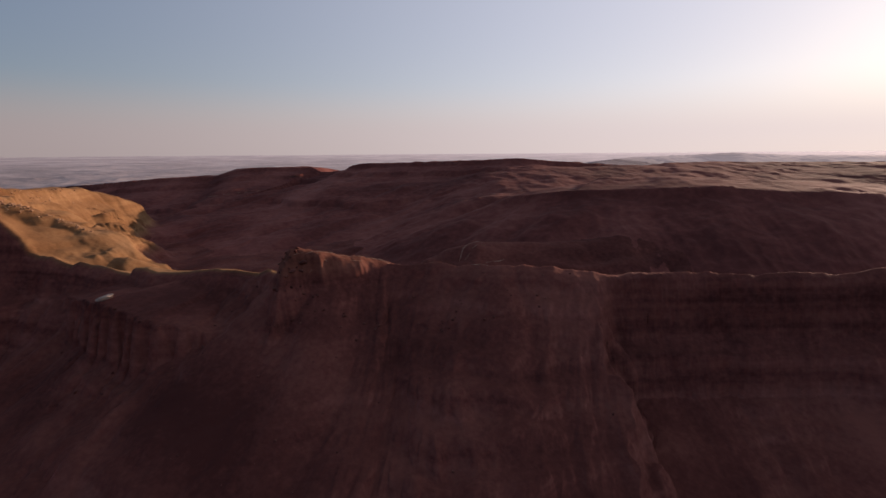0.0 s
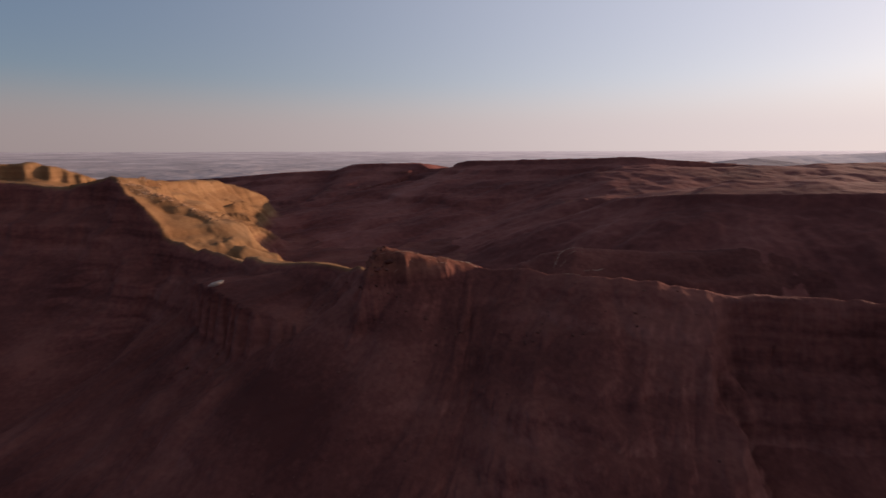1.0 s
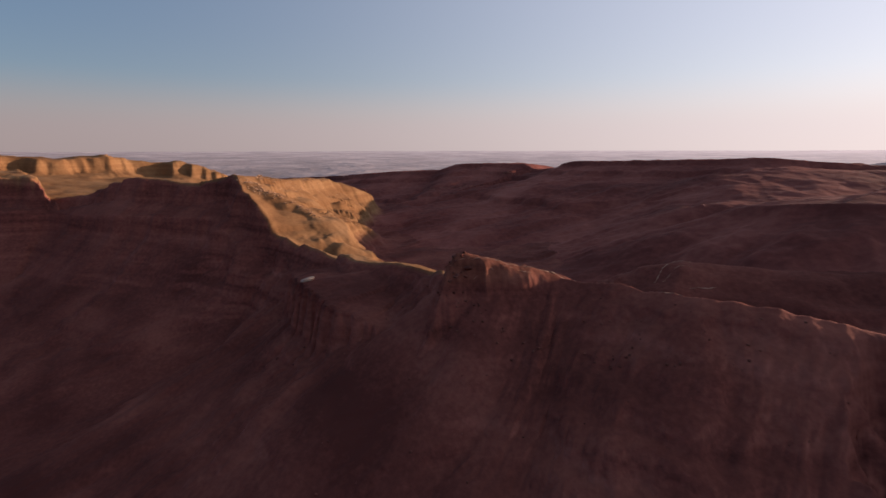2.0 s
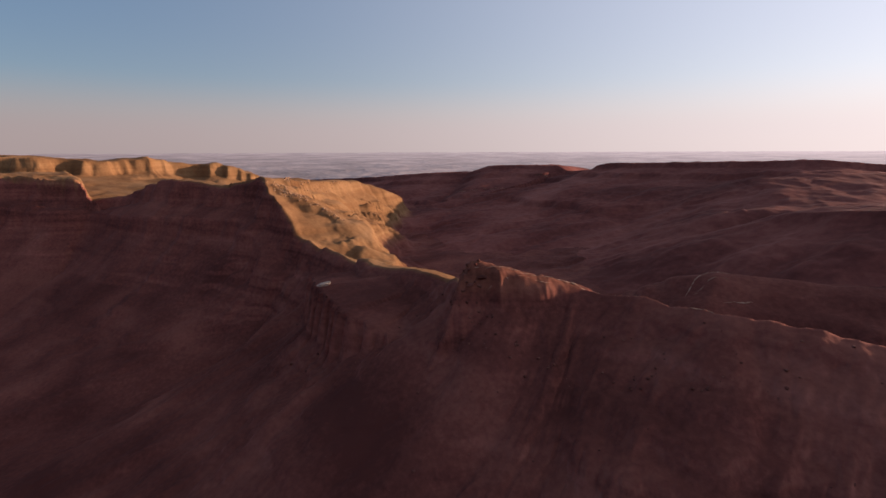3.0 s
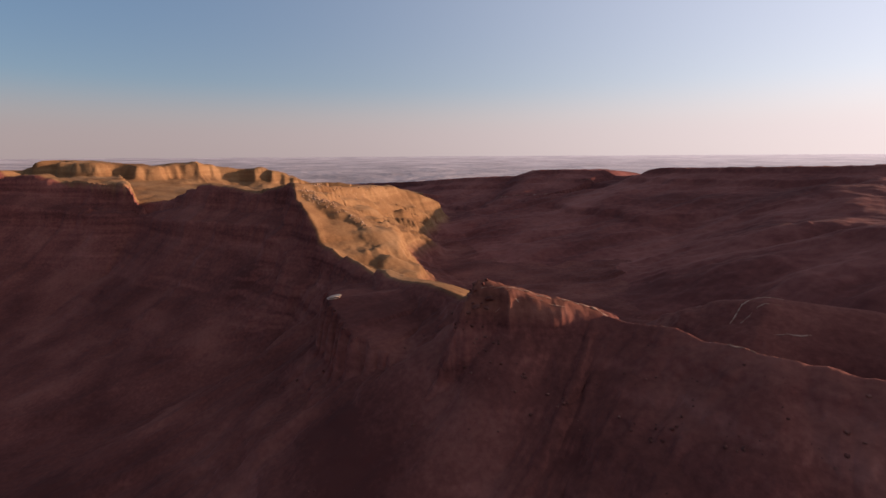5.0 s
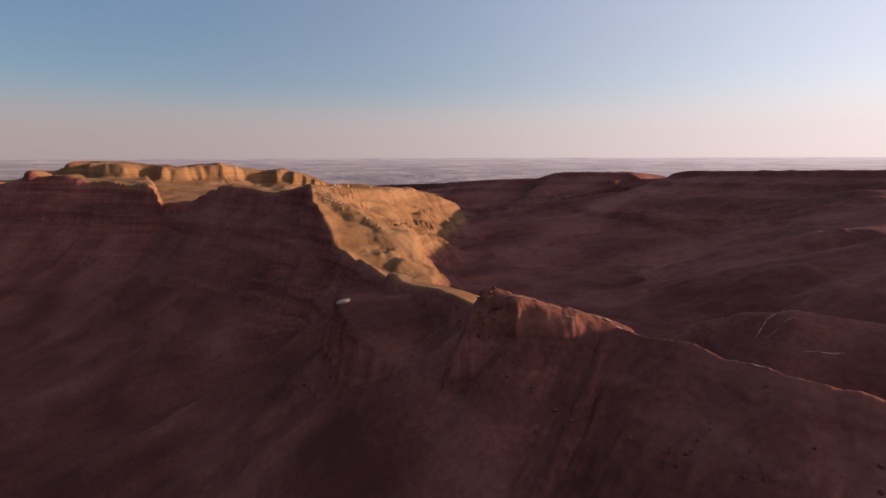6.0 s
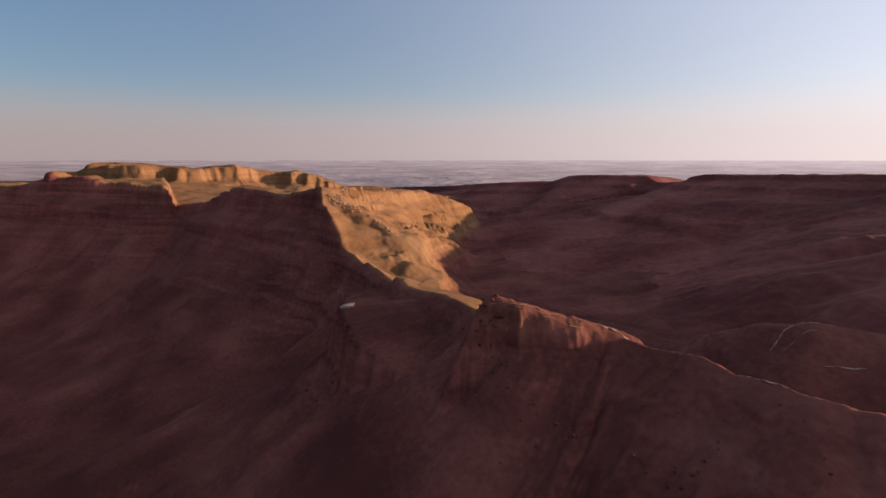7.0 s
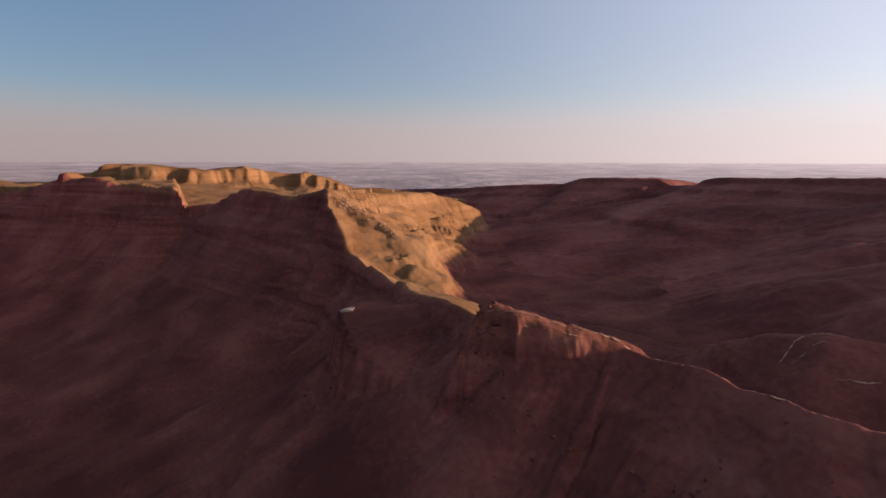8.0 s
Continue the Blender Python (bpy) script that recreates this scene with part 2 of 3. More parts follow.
# Rim of the plateau across the valley.
PLATEAU = [(-1500, 1500, 80), (-1100, 1200, 118), (-805, 1090, 137), (-653, 1080, 150), (-530, 1093, 155), (-490, 1100, 170), (-400, 1105, 172),
           (-314, 1103, 173), (-285, 1090, 162), (-215, 1010, 168), (-190, 968, 181.5), (-60, 900, 185), (115, 830, 191), (263, 868, 180),
           (420, 860, 170), (700, 820, 160), (1300, 700, 150)]
# Edge of the bench below that rim.
BENCH = [(1500, 1500, 120), (700, 1050, 165), (300, 840, 181), (75, 780, 177), (25, 740, 172.5), (50, 685, 166.5), (36, 640, 161.5), (34, 570, 157), (52, 474, 160), (110, 425, 168), (200, 405, 172), (330, 390, 166), (600, 450, 156), (1300, 560, 160)]
HAZY = [(504, 1800, 164), (768, 2100, 181), (1032, 2160, 187), (1182, 2112, 196.5), (1380, 2040, 184), (2040, 1800, 178)]
LOBE = [(180, 350, 142), (90, 342, 139), (18, 330, 140), (-12, 333, 130), (-40, 345, 110)]
GULLIES = [[(110, 560, 160), (20, 520, 132), (-90, 480, 108), (-190, 430, 89)],
           [(-235, 1020, 158), (-300, 900, 128), (-400, 780, 96)],
           [(-520, 1060, 140), (-500, 960, 112), (-500, 850, 92)],
           [(-60, 810, 160), (-130, 700, 130), (-240, 600, 96)]]
NOSES = [[(60, 800, 174), (-20, 690, 143), (-110, 570, 104)], [(-150, 930, 172), (-240, 800, 130), (-340, 690, 96)], [(-400, 1090, 165), (-430, 960, 125), (-460, 860, 95)]]
BUTTES = [(-1330, 330, 165), (-1170, 350, 186), (-1050, 380, 198), (-953, 400, 197), (-900, 470, 192), (-905, 540, 188), (-886, 600, 187), (-835, 680, 176), (-800, 730, 150)]


# Edge of the sunlit terrace above the ravine, round its noses, and of the bright strip on the saddle.
BANK = [(-572, 842, 124), (-498, 767, 120), (-457, 692, 106), (-430, 642, 107), (-421, 604, 109), (-394, 556, 109), (-354, 522, 111), (-346, 480, 110), (-338, 454, 113), (-304, 426, 111), (-279, 407, 110), (-268, 388, 110),
        (-246, 383, 108), (-242, 368, 112), (-230, 347, 115), (-198, 332, 122), (-160, 312, 126), (-128, 298, 128), (-98, 288, 129), (-60, 300, 126), (0, 300, 124), (120, 310, 128)]


RIB = [(-380, 379, 0), (-352, 386, 0), (-323, 399, 0), (-297, 396, 0)]
MOUNDS = [(-279, 403, 13, 30), (-255, 374, 7, 19), (-272, 363, 5, 18), (-300, 440, 6, 24), (-385, 560, 6, 30)]


def knob(x, y):
    """The tilted slab on the crest: falling along its crest to the sun, rounded in front, broken off at its end."""
    wx, wy = x + 1.3 * fbm(x, y, 11, 4), y + 1.3 * fbm(x + 90, y, 11, 4)
    u, v = 0.84 * (wx + 76) + 0.545 * (wy - 237), 0.545 * (wx + 76) - 0.84 * (wy - 237)
    crest = np.interp(u, [-40, 0, 12, 28, 45, 53, 62, 90], [152, 154.3, 152.0, 147.6, 143.6, 139.5, 131, 100])
    crest = crest + 0.9 * fbm(x, y, 10, 5, 0.6)
    # the front edge runs in and out, and the face loses the dip of the slab as it goes down
    lobes = np.interp(u, [-10, 0, 5, 9, 22, 34, 46, 60], [0.3, 0.3, 1, 4.5, 4.5, 4.5, 4.5, 2])
    edge = v - lobes + 0.9 * fbm(u, v * 0.5, 16, 3)
    away = np.clip((edge + 2) / 7, 0, 1)
    away = away * away * (3 - 2 * away)
    clefts = (ribs(u, v * 0.12, 9, 3) - 0.6) * np.clip((edge + 1) / 5, 0, 1) * np.clip((20 - u) / 12, 0, 1)
    front = crest * (1 - away) + np.minimum(crest, 141) * away
    front = front - np.interp(edge, [-12, -4, 0, 3, 6, 10, 20, 60], [0, 0.6, 2.0, 4.5, 8.5, 15, 40, 150]) + 4 * clefts
    back_side = crest - 1.5 * (-v - 2.5)
    pillars = ribs(v, u * 0.1, 7, 3)
    end = 154.6 - 2.3 * (-u - 3.5) + 8 * (pillars - 0.65)
    return np.minimum(np.minimum(front, end), back_side)


def fin(x, y):
    """The sharp promontory beside the notch in the rim."""
    px, py = x + 700 + 7 * fbm(x, y, 25, 4), y - 352 + 7 * fbm(x + 70, y, 25, 4)
    top = 168 + 0.04 * np.clip(-px, 0, 160) - 0.25 * np.maximum(-px - 190, 0) + 4 * fbm(x, y, 30, 4)
    return top - np.maximum(np.maximum(4.5 * (0.275 * px - 0.96 * py), 3.5 * (0.3 * px + 0.95 * py)), 0)


def height(x, y):
    """The land's height and the landform that stands at each place."""
    wx = x + 7 * fbm(x, y, 60, 4)
    wy = y + 7 * fbm(x + 311, y - 97, 60, 4)
    inside = within(x, y, SPUR + RIM[:0:-1])
    ds, zs, _, us = along(x, y, SPUR)
    zs = zs + np.interp(us, [0, 100, 250, 400], [0, 4, 2, 2]) * fbm(us, us * 0 + 3, 24, 4)
    dr, zr, _, ur = along(x, y, RIM)
    zr = zr + 3.5 * fbm(ur, ur * 0 + 8, 34, 4) * np.clip(ur / 40, 0, 1)
    # the bowl in front: spur face, shelf and wall
    dc, zc, uc = beneath(x, y, SPUR)
    zc = zc + np.interp(uc, [0, 100, 250, 400], [0, 4, 2, 2]) * fbm(uc, uc * 0 + 3, 24, 4)
    bowl = 16 + 9 * fbm(x, y, 120, 4)
    cut = (9 * (0.6 - ribs(uc, dc * 0.3, 46, 3)) + 4 * (0.5 - ribs(uc + 0.4 * dc, dc * 0.25, 21, 3))) * np.clip(dc / 14, 0, 1)
    steep = np.clip((190 - uc) / 60, 0, 1)
    slab = drop(dc + cut, [(0, 0), (4, 2), (9, 8), (40, 33), (100, 76), (160, 112), (260, 160)])
    cliff = drop(dc + 1.5 * cut, [(0, 0), (3, 3), (10, 26), (24, 36), (32, 58), (60, 84), (130, 120)])
    bluff = drop(dc + 0.6 * cut, [(0, 0), (3, 2), (10, 30), (18, 36), (25, 54), (34, 60), (90, 92), (200, 122)])
    right = np.clip((x - 70 - 14 * fbm(x, y, 30, 3)) / 16, 0, 1)
    cleft = 4 * np.exp(-((x - 76 - 0.1 * (240 - y) - 9 * fbm(x, y, 24, 4)) / 3.6) ** 2) * np.clip(0.7 + fbm(y, x, 22, 3), 0, 1) * np.clip((ds - 2) / 10, 0, 1) * (y < 240)
    face = zc - (slab * (1 - right) + bluff * right) * (1 - steep) - cliff * steep - cleft
    cut = 12 * (0.5 - ribs(ur, dr * 0.14, 60)) * np.clip(dr / 12, 0, 1)
    wall = zr + (along(x, y, CALM)[1] - zr) * np.clip((dr - 6) / 24, 0, 1) - drop(dr + cut, [(0, 0), (4, 2), (12, 22), (36, 36), (44, 56), (90, 98), (150, 130), (260, 165)])
    de, ze, side_e, ue = along(x, y, SHELF)
    cut = (6 * (0.6 - ribs(ue, de * 0.1, 17)) + 5 * np.exp(-(perlin(ue / 11, de * 0.02) / 0.09) ** 2)) * np.clip(de / 3, 0, 1)
    shelf = ze + np.where(side_e > 0, np.minimum(0.07 * de, 7) - 0.6 * np.maximum(de - 55, 0), -drop(de + cut, [(0, 0), (2, 1), (8, 27), (18, 34), (60, 66), (130, 96)]))
    near = smax(smax(smax(bowl, face, 5), wall, 5), shelf, 2)
    # the valley behind: back of the spur, sunlit ridge, plateau and bench
    db, zb, _, ub = along(wx, wy, BED)
    bed = zb + np.interp(db, [0, 5, 60, 300], [0, 1.5, 6, 12])
    cut = 6 * (0.5 - ribs(us, ds * 0.2, 50)) * np.clip(ds / 20, 0, 1)
    gentle = np.exp(-((us - 255) / 55) ** 4)
    back = zs - (1 - gentle) * drop(ds + cut, [(0, 0), (2, 1), (30, 22), (70, 46), (130, 66), (260, 96)]) - gentle * drop(ds + cut, [(0, 0), (16, 3), (60, 22), (130, 50), (260, 80)])
    dg, zg, side_g, ug = along(wx, wy, RIDGE)
    fall = np.interp(ug, [0, 60, 160, 300, 360], [0.75, 0.8, 1.15, 1.3, 1.3])
    cut = (24 * (0.5 - ribs(ug - 0.35 * dg, dg * 0.3, 74, 3)) + 6 * (0.5 - ribs(ug - 0.6 * dg, dg * 0.3, 27, 3))) * np.clip(dg / 40, 0, 1)
    east = fall * drop(dg + cut, [(0, 0), (9, 2), (17, 14), (24, 18), (45, 28), (52, 35), (95, 57), (150, 84)])
    band = np.exp(-(ug / 105) ** 4)
    for far_d, tall in ((20, 6), (34, 7)):
        east = east + band * tall * (np.clip((dg - far_d + 5 * ribs(ug, dg * 0.1, 9, 3)) / 2.5, 0, 1) - np.clip(dg / far_d, 0, 1))
    lee = drop(dg, [(0, 0), (60, 8), (200, 25)])
    ridge = zg - np.where(side_g < 0, east, lee + (east - lee) * np.clip((ug - 240) / 110, 0, 1))
    # slanting gullies, a rocky rib below the peak and the mounds at the ridge's foot
    down, on = 0.95 * (x + 403) + 0.31 * (y - 388), -0.31 * (x + 403) + 0.95 * (y - 388)
    across = down - 0.42 * on + 5 * fbm(x, y, 30, 3)
    crease = np.abs(perlin(across / 25, on / 105)) + 0.22 * np.abs(perlin(across / 9, on / 40))
    rills = ribs(across * 0.9, on * 0.25, 21, 3)
    ridge = ridge + 4.5 * (rills - 0.7) * np.clip((dg - 14) / 16, 0, 1) * np.clip((on - 4) / 30, 0, 1) * (side_g < 0)
    ridge = ridge - 15 * np.clip(1 - crease / 0.17, 0, 1) * np.clip((dg - 22) / 20, 0, 1) * np.clip((on - 8) / 40, 0, 1) * (side_g < 0)
    di, _, _, ui = along(x + 3 * fbm(x, y, 14, 3), y + 3 * fbm(x + 50, y, 14, 3), RIB)
    ridge = ridge + np.clip(1.25 - di / 10, 0, 1) * np.clip(ui / 15, 0, 1) * np.clip((96 - ui) / 25, 0, 1) * (8 + 7 * ribs(x, y, 11, 3))
    for mx, my, tall, wide in MOUNDS:
        dm = np.hypot(x - mx, y - my) / wide * (1 + 0.35 * fbm(x, y, 20, 3))
        ridge = ridge + tall * np.clip(1 - dm, 0, 1) * (1 + 0.5 * np.clip(1 - dm, 0, 1))
    dp, zp, side_p, up_ = along(wx, wy, PLATEAU)
    cut = (95 * (0.5 - ribs(up_ + 0.3 * dp, dp * 0.35, 230)) + 30 * fbm(x, y, 110, 4)) * np.clip(dp / 150, 0, 1)
    mesa = zp - np.where(side_p < 0, drop(dp + cut, [(0, 0), (6, 8), (40, 16), (48, 24), (200, 52), (210, 60), (420, 98), (600, 110)]), 0.012 * dp + 0.04 * np.clip(dp - 100, 0, 300) + 0.1 * np.minimum(dp, 150) * np.exp(-((x + 265) / 50) ** 2))
    dn, zn, side_n, un = along(wx, wy, BENCH)
    cut = 26 * (0.5 - ribs(un, dn * 0.3, 90)) * np.clip(dn / 50, 0, 1)
    top = zn + np.interp(y, [480, 570], [0.08, 0.0]) * np.minimum(dn, 70) - 0.07 * np.maximum(dn - 75, 0)
    # upland that rises gently to the rim
    upland = np.minimum(158 + 0.13 * (y - 610) - 0.01 * (x - 40), 187) - 0.03 * np.maximum(x - 350, 0) + 2 * fbm(x, y, 60, 5)
    share = np.clip((y - 530) / 60, 0, 1)
    bench = np.where(side_n > 0, top + (np.minimum(upland, zn + 0.35 * dn) - top) * share, zn - drop(dn + cut, [(0, 0), (8, 6), (60, 26), (130, 56), (260, 86)]))
    bench = bench - 8 * share * np.exp(-dn / 24)
    bench = bench + (2 + 3 * (side_n < 0)) * fbm(x + 20, y, 80, 4)
    dh, zh, _, _ = along(wx, wy, HAZY)
    hazy = zh - drop(dh, [(0, 0), (60, 6), (300, 40), (700, 90), (1500, 320)])
    dl, zl, _, ul = along(wx, wy, LOBE)
    lobe = zl - drop(dl, [(0, 0), (5, 1), (30, 11), (80, 40)])
    back = np.maximum(back, lobe)
    ridge = ridge + np.clip((dg - 40) / 30, 0, 1) * (side_g < 0) * (7 * fbm(x + 40, y, 62, 3) + 4 * (ribs(x * 0.8 + y * 0.5, y - x, 70, 2) - 0.4))
    dk, zk, side_k, _ = along(x + 5 * fbm(x, y, 22, 4), y + 5 * fbm(x + 33, y, 22, 4), BANK)
    scarp = np.where(side_k > 0, zk + 0.6 * np.maximum(x + 95, 0) - drop(dk, [(0, 0), (6, 2), (22, 14), (45, 24), (90, 34), (200, 60)]) + 5 * fbm(x, y, 24, 4) * np.clip(dk / 10, 0, 1) + 40 * np.exp(-dk / 12), 400)
    lower = -smax(-smax(back, ridge, 6), -scarp, 3)
    behind = smax(smax(bed, lower, 4), smax(mesa, bench, 18), 6)
    for nose in NOSES:
        dq, zq, _, _ = along(wx, wy, nose)
        behind = smax(behind, zq - 0.5 * dq + 5 * (ribs(x, y, 60, 3) - 0.5), 10)
    for gully in GULLIES:
        dq, zq, _, _ = along(wx, wy, gully)
        behind = -smax(-behind, -(zq + 0.42 * dq + 2), 9)
    # ground west of the rim, with the row of buttes
    dt, zt, side_t, ut = along(wx, wy, BUTTES)
    low = np.clip(150 + 0.05 * (-x - 600), 120, 165) + 5 * fbm(x, y, 120, 4) - 13 * np.exp(-((x + 705) ** 2 + (y - 385) ** 2) / 105 ** 2)
    cut = 80 * (0.6 - ribs(ut + 0.25 * dt, dt * 0.15, 135, 3)) + 20 * (0.5 - ribs(ut + 0.3 * dt, dt * 0.2, 41, 3))
    zt = zt + 11 * fbm(ut, ut * 0, 120, 4)
    butte = zt - np.where(side_t < 0, drop(dt + cut, [(0, 0), (5, 2), (14, 23), (60, 34), (200, 42)]), 0.03 * dt + 0.12 * np.maximum(dt - 60, 0))
    lip = np.minimum(zr - 0.02 * dr, zr - 0.4 * (dr - 14))
    west = smax(smax(low - 0.3 * np.maximum(y - 540, 0), butte, 4), lip, 4)
    west = np.where((x < -300) & (side_g > 0), west, -50)
    outside = smax(behind, west, 4)
    h = np.where(inside, near, outside)
    # the dark dome at the head of the saddle
    h = h + 5.5 * np.clip(1.1 - np.hypot(x + 199, y - 313) / 14 * (1 + 0.3 * fbm(x, y, 14, 3)), 0, 1) ** 0.7
    block = knob(x, y)
    prow = fin(x, y)
    h = smax(smax(h, block, 2), prow, 2)
    inner = np.array([0, 1, 7, 6, 2, 9])[np.argmax(np.stack([bowl, face, shelf, block, wall, prow]), 0)]
    outer = np.array([0, 1, 6, 3, 4, 8, 5, 9])[np.argmax(np.stack([bed, back, block, ridge, mesa, bench, west, prow]), 0)]
    outer = np.where((outer == 1) & (us < 330), 3, outer)
    kind = np.where(inside, inner, outer)
    # share of the ochre tone painted into sunlit ground, fading over some metres
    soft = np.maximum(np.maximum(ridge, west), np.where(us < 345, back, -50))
    sunlit_ochre = np.clip(0.5 + (soft - np.maximum(np.maximum(bed, mesa), bench)) / 22, 0, 1)
    sunlit_ochre = np.where(inside, np.clip(1 - np.minimum(dr, ds) / 3, 0, 1) * (us < 345), sunlit_ochre)
    sunlit_ochre = sunlit_ochre * np.clip((h - 92) / 10, 0, 1) * np.where(side_k > 0, np.clip(1.7 - dk / 25, 0, 1), 1)
    sunlit_ochre = np.where(kind == 6, np.maximum(sunlit_ochre * 0.3, 0.2 * np.clip((h - 138) / 6, 0, 1)), sunlit_ochre)
    sunlit_ochre = np.where(kind == 9, np.maximum(sunlit_ochre, 0.7 * np.clip((h - 164) / 4, 0, 1)), sunlit_ochre)
    # far badlands
    r = np.hypot(x, y)
    plain = np.interp(r, [0, 1400, 2200, 4900], [90, 95, 105, 194]) + (26 * fbm(x, y, 420, 5, 0.5) + 12 * ribs(wx, wy, 200, 4)) * np.interp(r, [1700, 2300, 3000, 4600], [1, 0.6, 0.35, 0.1])
    keep = np.where((side_p > 0) & (y > 300), np.clip(1 - (dp - 250) / 400, 0, 1), np.clip((1750 - r) / 500, 0, 1))
    keep = keep * np.clip((2000 - r) / 300, 0, 1)
    h = smax(h * keep + plain * (1 - keep), hazy, 8)
    # ledges and roughness
    rough = np.clip(0.5 + 1.6 * fbm(x - 50, y + 80, 90, 3), 0.1, 1.2) * np.where(kind == 3, 0.7, np.where(kind == 8, 0.5, 1))
    h = h + np.where((kind == 4) | (kind == 8), 0.1, 0.9) * rough * np.sin(h * 0.75 + 6 * fbm(x, y, 90, 3))
    return h + (0.8 + 2.2 * rough) * fbm(x, y, 34, 6, 0.5), kind, sunlit_ochre


def part(name, bm, material, parent=None, label=""):
    data = bpy.data.meshes.new(name)
    bm.to_mesh(data)
    bm.free()
    data.materials.append(material)
    ob = new(name, data)
    ob.parent = parent
    return tagged(ob, label)


def sheet(name, faces, material, normals):
    """One landform, cut out of the land's common net."""
    used, index = np.unique(faces, return_inverse=True)
    data = bpy.data.meshes.new(name)
    faces = index.reshape(faces.shape)
    data.vertices.add(len(used))
    data.vertices.foreach_set("co", LAND[used].ravel())
    data.loops.add(faces.size)
    data.loops.foreach_set("vertex_index", faces.ravel())
    data.polygons.add(len(faces))
    data.polygons.foreach_set("loop_start", np.arange(len(faces)) * 4)
    data.polygons.foreach_set("use_smooth", np.ones(len(faces), bool))
    data.update(calc_edges=True)
    data.attributes.new("sunlit_ochre", "FLOAT", "POINT").data.foreach_set("value", SUNLIT_SHARE[used])
    data.normals_split_custom_set_from_vertices(normals[used])
    data.materials.append(material)
    return new(name, data)


MIDDLE = (20.0, 60.0)
turns = np.radians(np.concatenate([np.arange(-48, 92, 0.17), np.arange(92, 312, 3.0)]))
reach = np.concatenate([[0.05, 20, 40, 60, 75], np.exp(np.arange(math.log(88), math.log(4850), 0.0055)), [4900]])
R, A = np.meshgrid(reach, turns)
GX, GY = MIDDLE[0] - R * np.sin(A), MIDDLE[1] + R * np.cos(A)
GZ, KIND, SUNLIT_SHARE = height(GX, GY)
SUNLIT_SHARE = SUNLIT_SHARE.ravel().astype(np.float32)
LAND = np.stack([GX, GY, GZ], -1)


def facing(land):
    """Upright unit normals of the net."""
    n = np.cross(np.roll(land, 1, 0) - np.roll(land, -1, 0), np.gradient(land, axis=1))
    return n / np.linalg.norm(n, axis=-1, keepdims=True) * np.sign(n[..., 2:])


# crags on the steep faces: pushed out and in by noise that runs across and up the cliff
NORMALS = facing(LAND)
steep = np.clip((0.86 - NORMALS[..., 2]) / 0.3, 0, 1) * np.clip(R / 60, 0, 1) * np.clip((1500 - R) / 500, 0, 1)
crag = 1.5 * (ribs(GX * 0.8 + GY * 0.6, GZ * 0.5, 13, 4) - 0.4) + 1.0 * fbm(GX * 1.3 - GY, GZ * 1.2, 9, 4)
steep = np.choose(KIND, [1, 1, 1, 0.8, 0.25, 1, 0.5, 1, 0.25, 1]) * np.where(KIND == 3, np.clip((GZ - 116) / 14, 0.05, 1), 1) * steep
LAND = LAND + NORMALS * (steep * crag)[..., None]
NORMALS = facing(LAND)
rows_n, cols_n = R.shape
i, j = np.meshgrid(np.arange(rows_n), np.arange(cols_n - 1), indexing="ij")
k = (i + 1) % rows_n
quads = np.stack([i * cols_n + j, i * cols_n + j + 1, k * cols_n + j + 1, k * cols_n + j], -1).reshape(-1, 4)
LAND, NORMALS = LAND.reshape(-1, 3), NORMALS.reshape(-1, 3)
mid_r, form = R[i, j].ravel(), KIND[i, j].ravel()
near = mid_r < 1700


def landform(name, pieces, label, category, stone=ROCK):
    """A landform, whole or out of pieces that share the net."""
    if len(pieces) == 1:
        ob = sheet(name, quads[near & (form == pieces[0][0])], stone, NORMALS)
    else:
        ob = new(name)
        for n, piece in pieces:
            sheet(piece, quads[near & (form == n)], stone, NORMALS).parent = ob
    return tagged(ob, label, category, kind="structure")


landform("ground", [(0, "ground")], "dark red-brown gravel floor of bowl and valley", "ground")
landform("rock_spur", [(1, "slope"), (6, "tilted_block"), (7, "cliff_shelf")], "red-brown rocky spur with a tilted block on its crest", "rock ridge")
landform("canyon_wall", [(2, "wall_face"), (9, "promontory")], "dark shaded canyon wall with stepped rock beds", "cliff")
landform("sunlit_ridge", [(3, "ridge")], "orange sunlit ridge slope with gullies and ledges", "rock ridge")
landform("plateau", [(4, "mesa"), (8, "bench")], "dark flat-topped plateau above shaded valley slopes", "plateau", VALLEY)
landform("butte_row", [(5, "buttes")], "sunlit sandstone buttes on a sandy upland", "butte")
tagged(sheet("badlands", quads[~near & (mid_r < 2000)], FAR, NORMALS), "eroded badlands beyond the canyon, paled for haze", "badlands", kind="structure")
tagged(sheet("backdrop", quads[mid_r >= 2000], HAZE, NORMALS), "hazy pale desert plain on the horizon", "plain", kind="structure")


